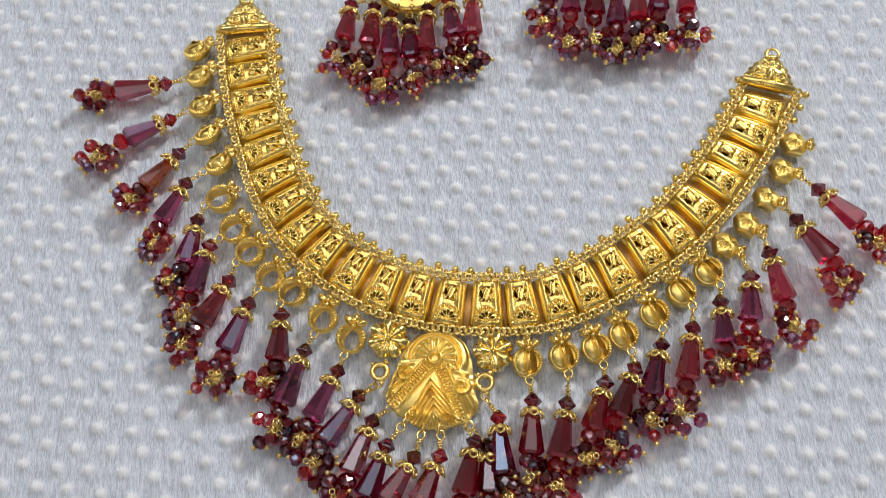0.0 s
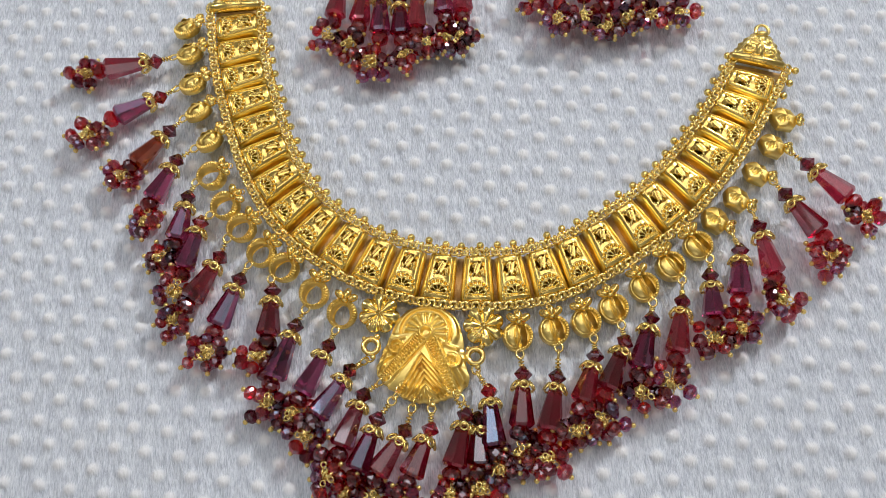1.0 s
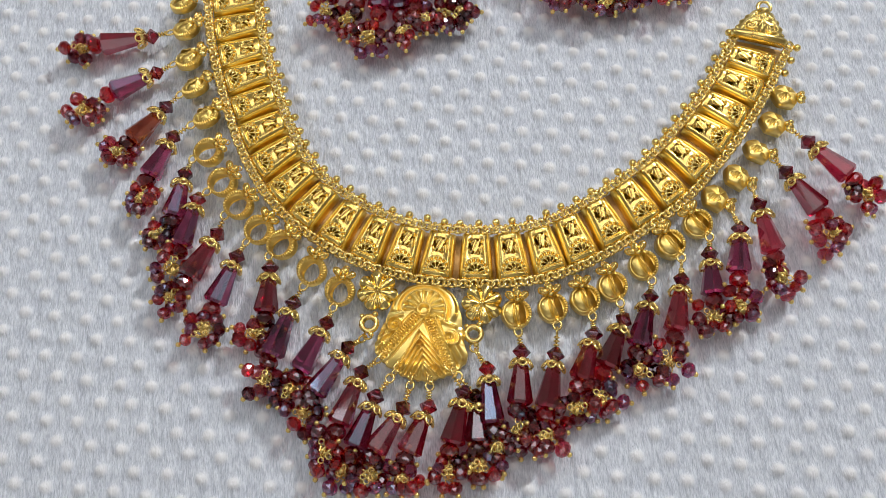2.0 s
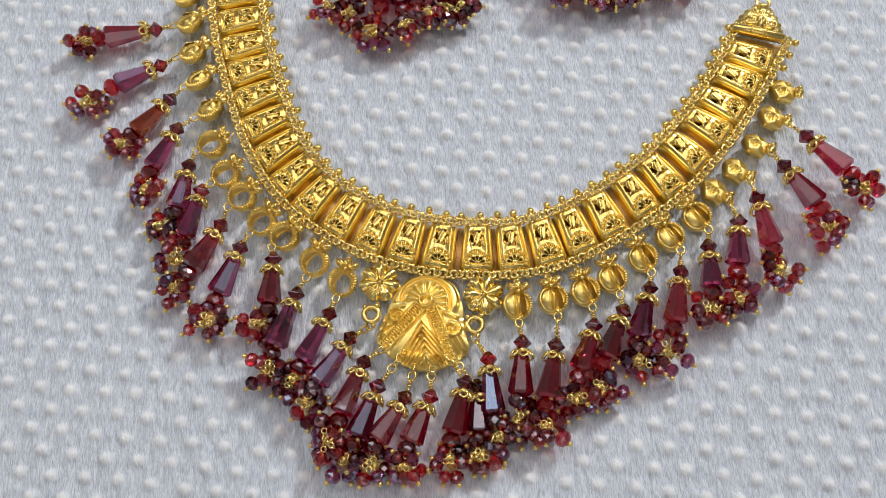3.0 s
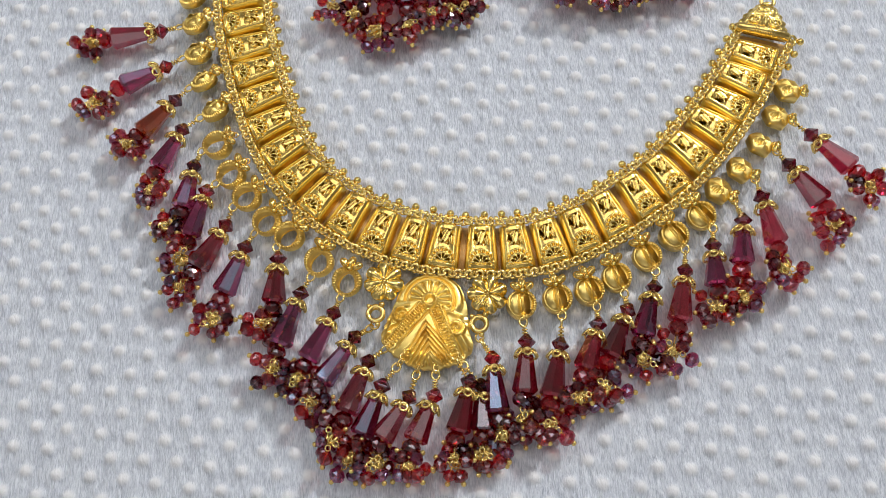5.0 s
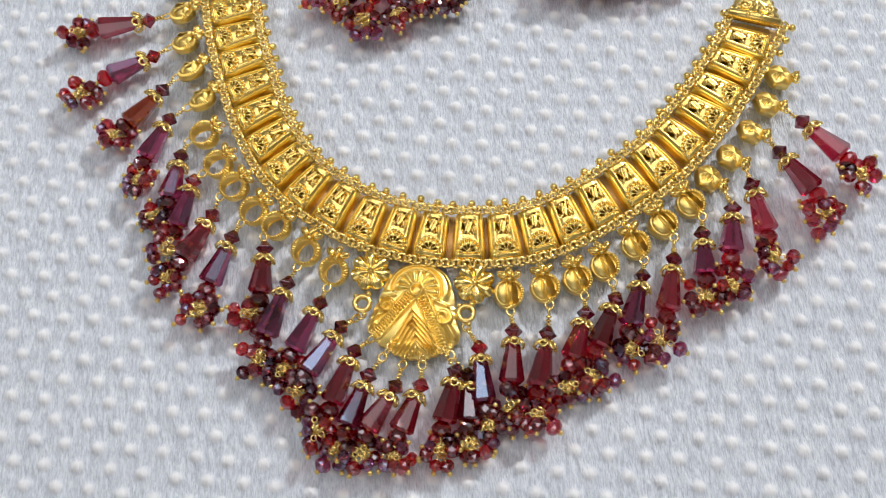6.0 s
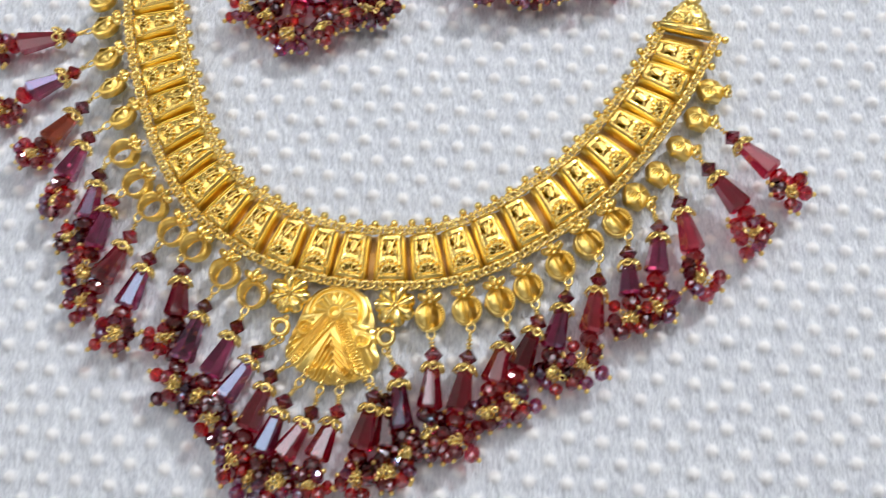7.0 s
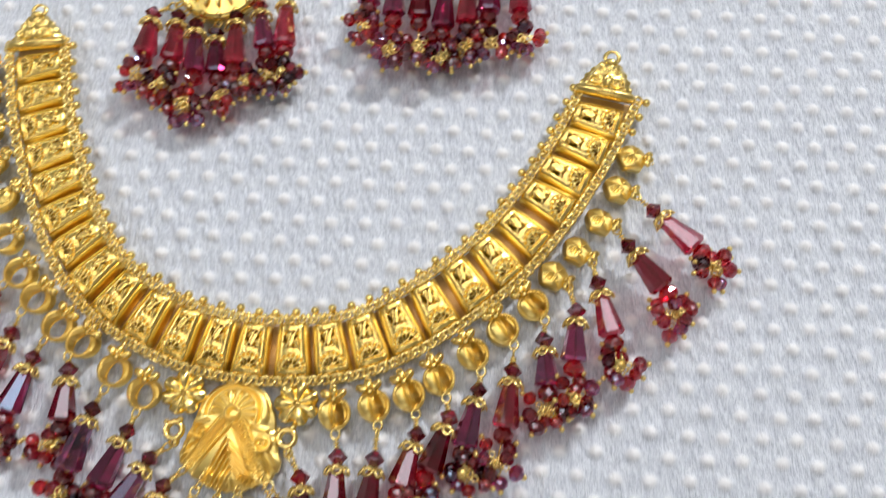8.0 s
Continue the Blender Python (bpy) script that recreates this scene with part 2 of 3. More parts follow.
def build_cloth():
    xs = np.concatenate([np.linspace(-560, -172, 24), np.arange(-170, 215, 0.46), np.linspace(217, 560, 22)])
    ys = np.concatenate([np.linspace(-420, -92, 20), np.arange(-90, 165, 0.46), np.linspace(167, 460, 20)])
    gx, gy = np.meshgrid(xs, ys)
    edge = np.clip(np.minimum(np.minimum(gx + 172, 217 - gx), np.minimum(gy + 92, 167 - gy)) / 4, 0, 1)
    gz, on_dot = cloth_height(gx, gy)
    # the pile: short fibres that lie along y
    pile = np.random.default_rng(4).normal(size=gx.shape)
    for _ in range(2):
        pile = sum(np.roll(pile, k, 0) for k in (-2, -1, 0, 1, 2)) / 5
    pile = (pile + 0.5 * np.roll(pile, 1, 1)) / pile.std()
    gz = (gz + 0.13 * pile * (1 - 0.72 * on_dot)) * edge
    verts = np.stack([gx, gy, gz], -1).reshape(-1, 3) * MM
    ny, nx = gx.shape
    idx = np.arange(nx * ny).reshape(ny, nx)
    quads = np.stack([idx[:-1, :-1], idx[:-1, 1:], idx[1:, 1:], idx[1:, :-1]], -1).reshape(-1, 4)
    mesh = bpy.data.meshes.new("cloth")
    mesh.vertices.add(len(verts))
    mesh.vertices.foreach_set("co", verts.astype(np.float32).ravel())
    mesh.loops.add(quads.size)
    mesh.loops.foreach_set("vertex_index", quads.astype(np.int32).ravel())
    mesh.polygons.add(len(quads))
    mesh.polygons.foreach_set("loop_start", np.arange(0, quads.size, 4, dtype=np.int32))
    mesh.polygons.foreach_set("use_smooth", np.ones(len(quads), dtype=bool))
    mesh.update(calc_edges=True)
    mesh.materials.append(CLOTH)
    # 1 on the dots, where the colour is whitened as if lit
    dot_light = mesh.attributes.new("lit_dot_tops", "FLOAT", "POINT")
    dot_light.data.foreach_set("value", on_dot.astype(np.float32).ravel())
    tagged(new("ground_cloth", mesh), "soft white plush cloth with rows of raised dots on a table", "cloth", kind="structure")


build_cloth()


# ---- pieces of gold ----
def ell(x, y, cx, cy, a, b, turn=0.0):
    """Distance from an ellipse's middle, 1 on its edge."""
    c, s = math.cos(radians(turn)), math.sin(radians(turn))
    u, v = (x - cx) * c + (y - cy) * s, -(x - cx) * s + (y - cy) * c
    return np.sqrt((u / a) ** 2 + (v / b) ** 2)


def ridge(d, w):
    return np.exp(-(d / w) ** 2)


def fill(d, w):
    """1 where d is below 0, falling to 0 over about w."""
    return 1 / (1 + np.exp(np.clip(d / w, -30, 30)))


def along(x, y, ax, ay, bx, by):
    """How far along a straight stroke (0 to 1) and how far to its left side, in mm."""
    dx, dy = bx - ax, by - ay
    length = math.hypot(dx, dy)
    return ((x - ax) * dx + (y - ay) * dy) / length ** 2, (-(x - ax) * dy + (y - ay) * dx) / length


def stroke(x, y, ax, ay, bx, by, w):
    t, d = along(x, y, ax, ay, bx, by)
    t = np.clip(t, 0, 1)
    return ridge(np.hypot(x - ax - (bx - ax) * t, y - ay - (by - ay) * t), w)


def curl(x, y, cx, cy, size, turns, hand, w, start=0.0):
    """A spiral ridge that grows from its middle to size."""
    r = np.hypot(x - cx, y - cy)
    a = np.mod(hand * np.arctan2(y - cy, x - cx) - start, math.tau)
    best = np.full(x.shape, 9.0)
    for k in range(int(turns) + 1):
        best = np.minimum(best, np.abs(r - size * (a + k * math.tau) / (turns * math.tau)))
    return ridge(best, w) * fill(r - size, 0.08)


def sheet(bm, gx, gy, gz, closed, floor, hole=None, base=True):
    """A stamped sheet over a grid of places in mm, with a wall down to floor all round its rim; hole is 1 where it is pierced."""
    ny, nx = gx.shape
    rows = [[bm.verts.new((gx[j, i] * MM, gy[j, i] * MM, gz[j, i] * MM)) for i in range(nx)] for j in range(ny)]
    for j, (a, b) in enumerate(zip(rows, rows[1:])):
        for i in range(nx if closed else nx - 1):
            k = (i + 1) % nx
            if hole is None or hole[j, i] + hole[j, k] + hole[j + 1, k] + hole[j + 1, i] < 2:
                bm.faces.new((a[i], a[k], b[k], b[i]))
    if closed:
        if hole is None:
            bm.faces.new(rows[0][::-1])
        rim = rows[-1]
    else:
        rim = rows[0][:-1] + [r[-1] for r in rows[:-1]] + rows[-1][:0:-1] + [r[0] for r in rows[:0:-1]]
    low = [bm.verts.new((v.co.x, v.co.y, floor * MM)) for v in rim]
    for k in range(len(rim)):
        n = (k + 1) % len(rim)
        bm.faces.new((rim[k], rim[n], low[n], low[k]))
    loose = [v for v in bm.verts if not v.link_faces]
    bmesh.ops.delete(bm, geom=loose, context="VERTS")
    if base:
        bm.faces.new(low)
    bmesh.ops.recalc_face_normals(bm, faces=bm.faces)


def polar(radius, nr, nt, cx=0.0, cy=0.0):
    """A round grid: places in mm, their share of the way out, and their angle; radius is a function of the angle."""
    a = np.linspace(0, math.tau, nt, endpoint=False)[None, :] + np.zeros((nr, 1))
    share = np.linspace(0.02, 1, nr)[:, None] + np.zeros((1, nt))
    r = radius(a) * share
    return cx + r * np.cos(a), cy + r * np.sin(a), share, a


def plate_relief(x, y, w):
    """Stamped and pierced picture on a plate: a fan of petals at the wide end, a perched bird at the narrow end.
    Gives its height in mm and where it is cut through."""
    z, cutout = np.zeros(x.shape), np.zeros(x.shape)
    px = 4.75 - x
    r, a = np.hypot(px, y), np.arctan2(y, px)
    front = fill(-px, 0.04)
    for k in range(5):
        t = radians(-70 + 35 * k)
        lx, ly = px * math.cos(t) + y * math.sin(t), -px * math.sin(t) + y * math.cos(t)
        e = np.sqrt(((lx - 1.55) / 0.92) ** 2 + (ly / (0.17 + 0.16 * np.clip(lx, 0, 3))) ** 2)
        cutout = np.maximum(cutout, fill(e - 0.8, 0.03) * front)
        z += front * 0.3 * ridge(e - 1.15, 0.22)
    z += front * 0.28 * ridge(r - 2.82, 0.17)
    hatch = fill(np.abs(r - 3.35) - 0.36, 0.04) * front
    z += hatch * (0.42 * np.tanh(2.5 * np.cos(a * 17)) - 0.28)
    z += front * 0.25 * ridge(r - 3.9, 0.16)
    z -= 0.45 * ridge(x - 5.0, 0.15) * fill(np.abs(y) - w * 0.82, 0.05)
    z += 0.22 * ridge(x - 5.45, 0.25)
    # the bird stands in a cut-away ground
    body = fill(ell(x, y, -2.6, -0.05, 2.3, 1.05, -14) - 1, 0.06)
    head = fill(ell(x, y, -4.5, 0.45, 1.2, 1.15) - 1, 0.06)
    wing = fill(ell(x, y, -1.6, 1.5, 2.1, 0.66, 12) - 1, 0.06)
    tail = np.maximum(stroke(x, y, -2.0, -0.9, -0.3, -2.0, 0.6), stroke(x, y, -4.6, -0.4, -3.3, -1.7, 0.5))
    bird = np.clip(np.maximum(np.maximum(body, head), np.maximum(wing, tail)), 0, 1)
    ground = fill(np.abs(x + 2.7) - 2.2, 0.05) * fill(np.abs(y) - (0.62 + 0.05 * np.sin(2.3 * x)) * w, 0.05) * fill(4.3 - r, 0.05)
    for cx, cy, long, wide, turn in ((-2.7, -1.62, 1.35, 0.42, 12), (-3.1, 1.12, 0.8, 0.26, -28), (-0.9, -0.75, 0.6, 0.24, -30), (-0.75, 0.55, 0.5, 0.22, 20)):
        cutout = np.maximum(cutout, fill(ell(x, y, cx, cy, long, wide, turn) - 1, 0.05) * fill(4.1 - r, 0.05))
    cutout = np.maximum(cutout, fill(ell(x, y, -4.5, 0.5, 0.42, 0.4) - 1, 0.05))
    z += ground * (0.95 * bird + 0.2 * body + 0.15 * wing - 0.62)
    z -= 0.3 * stroke(x, y, -2.9, 1.2, -0.6, 1.7, 0.13) + 0.25 * stroke(x, y, -3.9, 0.2, -1.6, -0.6, 0.13)
    z += 0.2 * ridge(np.abs(y) - 0.8 * w, 0.16) * fill(np.abs(x) - 5.7, 0.1)
    return z - 0.35 * ridge(cutout - 0.4, 0.35), cutout


def plate_meshes():
    """A hollow trapezoid box, its outer end towards +x: side walls with rolled edges, and the bulging stamped top."""
    bm = bmesh.new()
    for side in (-1, 1):
        rows = []
        for x, y, z in ((-6.75, 3.12, 0.2), (-3.4, 3.4, 0.5), (0, 3.68, 0.58), (3.4, 3.97, 0.5), (6.75, 4.25, 0.2)):
            section = [(-0.25, -2.9), (0.74, -2.9), (0.8, -2.4), (0.8, z - 1.5), (0.68, z - 0.85), (0.45, z - 0.35), (0.15, z - 0.04), (-0.08, z - 0.02), (-0.22, z - 0.4)]
            rows.append([bm.verts.new((x * MM, side * (y + dy) * MM, dz * MM)) for dy, dz in section])
        count = len(rows[0])
        for a, b in zip(rows, rows[1:]):
            for j in range(count):
                bm.faces.new((a[j], a[(j + 1) % count], b[(j + 1) % count], b[j]))
        bm.faces.new(rows[0]), bm.faces.new(rows[-1][::-1])
    bmesh.ops.recalc_face_normals(bm, faces=bm.faces)
    base = to_mesh("side_wall", bm, GOLD_BOUNCED)
    bm = bmesh.new()
    ny, nx = 78, 52
    t, s = np.meshgrid(np.linspace(-1, 1, nx), np.linspace(-6.75, 6.75, ny))
    w = 2.92 + 1.14 * (s + 6.75) / 13.5
    gy = t * w
    z = 0.45 + 1.1 * (1 - np.abs(t) ** 2.4) - 0.5 * np.clip((np.abs(s) - 5.9) / 0.85, 0, 1) ** 2
    inside = fill(np.abs(t) - 0.87, 0.03)
    height, cutout = plate_relief(s, gy, w)
    sheet(bm, s, gy, z + height * inside, False, -1.4, cutout * inside)
    relief = to_mesh("stamped_top", bm, GOLD)
    return base, relief


def pod_meshes():
    """A seed-pod drop hanging along +x from its bow: its stamped face in three makes, and the bow."""
    def face(name, kind):
        gx, gy, share, a = polar(lambda t: (1 - (0.12 * np.abs(np.cos(2.5 * t)) if kind == "tulip" else 0)) / np.sqrt((np.cos(t) / 4.5) ** 2 + (np.sin(t) / (4.0 - 0.25 * np.cos(t))) ** 2), 34, 132)
        rope = 0.2 * np.tanh(2 * np.cos(a * 30))
        rim = fill(0.74 - share, 0.015) * fill(share - 0.97, 0.01)
        hole = None
        if kind == "full":
            lobe = ell(gx, gy, -0.1, -1.15, 3.9, 2.75, 2)
            z = 0.1 + 1.7 * np.sqrt(np.clip(1 - lobe ** 2, 0, 1))
            z += 0.6 * ridge(gy + 0.25 + 0.03 * gx * gx, 0.2) * fill(share - 0.8, 0.03)
            z -= 0.45 * ridge(gy + 1.1 - 0.05 * gx * gx, 0.18) * fill(share - 0.85, 0.03)
            z -= 0.35 * ridge(lobe - 0.86, 0.05) * fill(gy + 0.8, 0.2)
            right = fill(-0.2 - gy, 0.15)
            z = z * (1 - rim * right) + rim * right * (0.95 + rope)
            hole = fill(ell(gx, gy, 0.0, 1.25, 3.0, 0.95, 3) - 1, 0.05) * fill(share - 0.73, 0.01)
            z += 0.3 * ridge(ell(gx, gy, 0.0, 1.25, 3.0, 0.95, 3) - 1.15, 0.12)
        elif kind == "hollow":
            well = fill(ell(gx, gy, 0.35, 0, 3.15, 2.35 + 0.12 * gx) - 1, 0.03)
            z = 0.5 + 0.5 * ridge(share - 0.84, 0.15) + rim * rope * 1.2
            z = z * (1 - well) + well * (-0.6 - 0.75 * np.abs(gy - 0.1))
            hole = fill(ell(gx, gy, 0.35, 0.15, 2.9, 1.9 + 0.12 * gx) - 1, 0.02)
        elif kind == "tulip":
            fold = np.abs(np.mod(a * 2.5 / math.pi, 1.0) * 2 - 1)
            z = -0.2 + 1.3 * (1 - share ** 1.5) + 0.95 * fold ** 0.9 * np.clip(share * 1.5, 0, 1) * (1 - 0.5 * share ** 4)
            scored = fill(ell(gx, gy, -0.6, -1.9, 2.0, 0.8, 12) - 1, 0.08)
            z += scored * (0.2 * np.tanh(2 * np.cos(gx * 7.5)) - 0.45)
        else:
            z = 0.3 + 1.5 * (1 - share ** 2) + 0.5 * np.abs(np.cos(2.5 * a)) * np.clip(share * 2, 0, 1) * fill(share - 0.74, 0.04)
            hole = np.zeros(gx.shape)
            for side in (-1, 1):
                leaf = ell(gx, gy, 0.2, side * 1.35, 2.1, 0.75, side * 14)
                hole = np.maximum(hole, fill(leaf - 1, 0.05))
                z += 0.35 * ridge(leaf - 1.2, 0.16)
            z = z * (1 - rim) + rim * (0.7 + 1.3 * rope)
        bm = bmesh.new()
        sheet(bm, gx, gy, z, True, -1.2 if kind == "fluted" else -2.3, hole, kind != "hollow")
        return to_mesh(name, bm, GOLD_SATIN)

    bm = bmesh.new()
    for turn in (-52, 0, 52):
        c, s = math.cos(radians(turn)), math.sin(radians(turn))
        ball(bm, -4.4 - 1.2 * c, 2.2 * s, 1.5, 1.75, 1.2, 1.0, turn=180 - turn, seg=12, rings=7)
        ball(bm, -4.3 - 1.0 * c, 1.9 * s, 2.4, 1.1, 0.5, 0.4, turn=180 - turn, seg=8, rings=5)
    ball(bm, -3.9, 0, 1.7, 0.95, 0.95, 0.9, seg=10, rings=6)
    ring(bm, -7.0, 0, 0.2, 0.75, 0.75, 0.2, 10, 5)
    bow = to_mesh("bow", bm, GOLD_BRIGHT)
    return face("pod_drop", "full"), face("pod_drop", "hollow"), face("pod_drop", "fluted"), face("pod_drop", "tulip"), bow


def flower_mesh():
    """Seven creased petals round a small hub, two of them scored across."""
    gx, gy, share, a = polar(lambda t: 5.0 * (0.8 + 0.2 * np.abs(np.sin(3.5 * t)) ** 0.6), 30, 154)
    fold = np.abs(np.mod(a * 3.5 / math.pi, 1.0) * 2 - 1)
    z = 0.2 + 1.0 * (1 - fold ** 2.2) * np.clip(share * 1.5, 0, 1) - 0.9 * share ** 3
    scored = fill(np.abs(np.mod(a, math.tau) - 4.2) - 0.8, 0.05) * fill(np.abs(share - 0.62) - 0.13, 0.02)
    z += scored * 0.22 * np.tanh(2 * np.cos(a * 44))
    z += 0.7 * ridge(share, 0.13)
    bm = bmesh.new()
    sheet(bm, gx, gy, z, True, -1.2)
    return to_mesh("flower", bm, GOLD_BRIGHT)


PLATE, RELIEF = plate_meshes()
POD_FULL, POD_HOLLOW, POD_FLUTED, POD_TULIP, BOW = pod_meshes()
FLOWER = flower_mesh()

# plate middles and the way their outer ends point
PLATES = [
    (97.1, 66.6, -23), (92.2, 58.8, -28), (86.3, 50.7, -33), (80.5, 43.4, -37), (72.9, 35.4, -46), (64.9, 28.0, -55),
    (56.4, 22.2, -60), (47.0, 16.7, -66), (37.8, 12.2, -71), (28.8, 9.2, -77), (19.2, 8.0, -85), (9.2, 8.4, -94),
    (-1.3, 9.6, -103), (-10.8, 12.1, -110), (-20.2, 15.7, -117), (-29.0, 21.1, -125), (-37.2, 27.6, -133), (-43.8, 35.3, -142),
    (-48.7, 43.9, -149), (-52.6, 53.2, -157), (-55.6, 62.7, -162), (-58.1, 72.0, -166), (-60.3, 81.0, -169), (-61.9, 90.5, -172),
    (-62.8, 100.1, -175),
]
# pod middles and the way they hang
PODS = [
    (-79.1, 100.0, -177), (-77.7, 90.3, -168), (-76.3, 79.2, -163), (-73.9, 68.8, -158), (-70.0, 58.4, -152), (-69.1, 46.6, -160),
    (-64.5, 36.3, -147), (-59.4, 28.8, -145), (-53.2, 20.5, -136), (-46.6, 15.5, -143), (-37.8, 7.1, -115), (-29.8, 0.5, -110),
    (19.5, -9.1, -91), (29.7, -8.0, -80), (38.9, -6.1, -72), (46.9, -2.7, -72), (56.2, 3.0, -66), (64.7, 8.9, -58),
    (73.2, 14.5, -54), (79.8, 22.4, -46), (87.1, 28.7, -48), (94.2, 36.6, -40), (100.4, 45.3, -34), (105.3, 54.0, -26),
]

LIFT = 2.5  # how far the collar's underside stands off the cloth
necklace = tagged(new("necklace"), "gold collar necklace with dark red crystal tassels lying on white cloth", "necklace")


def edge_line(off):
    """The line that runs along the plates, off mm outwards from their middles, and a little past the last ones."""
    line = [Vector((x + off * math.cos(radians(a)), y + off * math.sin(radians(a)), 0)) for x, y, a in PLATES]
    return [line[0] * 1.85 - line[1] * 0.85, *line, line[-1] * 1.8 - line[-2] * 0.8]


def build_plates():
    rng = random.Random(3)
    for x, y, a in PLATES:
        plate = place("plate", RELIEF, necklace, at(x, y, LIFT + 1.9, a, rng.uniform(2, 5), rng.uniform(-4, 4)))
        place("side_wall", PLATE, plate, Matrix.Identity(4))


def build_gap_shade():
    """Thin brown-gold band added under the plates, for shade and gold bounce in gaps."""
    a, b = (smooth_path(edge_line(off), 1.0) for off in (-7.2, 7.2))
    n = 160
    bm = bmesh.new()
    rows = []
    for k in range(n):
        p, q = a[k * (len(a) - 1) // (n - 1)][0], b[k * (len(b) - 1) // (n - 1)][0]
        rows.append([bm.verts.new(Vector((v.x, v.y, z)) * MM) for v, z in ((p, 1.5), (q, 1.5), (q, 1.1), (p, 1.1))])
    for r, t in zip(rows, rows[1:]):
        for j in range(4):
            bm.faces.new((r[j], r[(j + 1) % 4], t[(j + 1) % 4], t[j]))
    bm.faces.new(rows[0][::-1]), bm.faces.new(rows[-1])
    bmesh.ops.recalc_face_normals(bm, faces=bm.faces)
    part("gap_shade_band", bm, GAP_SHADE, necklace)


def link_chain(name, line, z, step, rx, ry, r, wobble):
    """A chain of small overlapping links along a line."""
    bm = bmesh.new()
    for k, (p, heading) in enumerate(smooth_path(line, step)):
        tilt = 26 if k % 2 else -26
        m = (Matrix.Rotation(radians(heading), 3, "Z") @ Matrix.Rotation(radians(tilt), 3, "X"))
        ring(bm, p.x, p.y, z + wobble * math.sin(k * 2.1), rx, ry, r, 10, 5, m)
    return part(name, bm, GOLD_WIRE, necklace)


def bead_row(name, line, z, step, r):
    """A row of tiny soldered gold balls along a line."""
    bm = bmesh.new()
    for k, (p, heading) in enumerate(smooth_path(line, step)):
        ball(bm, p.x, p.y, z + 0.2 * math.sin(k * 1.7), r, seg=8, rings=5)
    return part(name, bm, GOLD_BRIGHT, necklace)


def build_chains():
    link_chain("inner_chain", edge_line(-7.8), LIFT + 2.6, 1.5, 1.1, 1.0, 0.42, 0.2)
    bead_row("beaded_trim", edge_line(-9.1), LIFT + 2.2, 1.45, 0.68)
    link_chain("outer_chain", edge_line(8.25), LIFT + 2.6, 1.55, 1.1, 1.15, 0.45, 0.15)
    bead_row("beaded_trim", edge_line(7.15), LIFT + 2.5, 1.2, 0.45)
    bm = bmesh.new()
    ball(bm, 0, 0, 0, 1.15, seg=12, rings=8)
    tube(bm, [(-1.7, 0, -0.2), (0, 0, 0)], 0.3, 6)
    ring(bm, -1.3, 0, -0.1, 0.5, 0.5, 0.18, 8, 5, Matrix.Rotation(radians(90), 3, "Y"))
    bead = to_mesh("edge_bead", bm, GOLD_BRIGHT)
    rng = random.Random(5)
    for p, heading in smooth_path(edge_line(-10.2), 5.0):
        place("edge_bead", bead, necklace, at(p.x + rng.uniform(-0.3, 0.3), p.y + rng.uniform(-0.3, 0.3), LIFT + 2.2, heading - 90 + rng.uniform(-12, 12)))
    for p, heading in smooth_path(edge_line(10.6), 5.0)[:3]:
        place("edge_bead", bead, necklace, at(p.x, p.y, LIFT + 2.2, heading + 90))


def build_pods():
    rng = random.Random(8)
    for k, (x, y, a) in enumerate(PODS):
        turned = k < 5 or k > 18
        left = k < 12
        roll = (rng.uniform(16, 32) * (1 if left else -1)) if turned else rng.uniform(-8, 8)
        face = POD_TULIP if k > 18 else POD_FLUTED if turned else POD_HOLLOW if left else POD_FULL
        pod = place("pod_drop", face, necklace, at(x, y, 4.6, a, rng.uniform(2, 9), roll) @ Matrix.Diagonal((0.95, 1.05, 1.1, 1)))
        place("bow", BOW, pod, Matrix.Rotation(math.pi, 4, "Z") @ Matrix.Scale(0.8, 4) if k > 18 else Matrix.Identity(4))


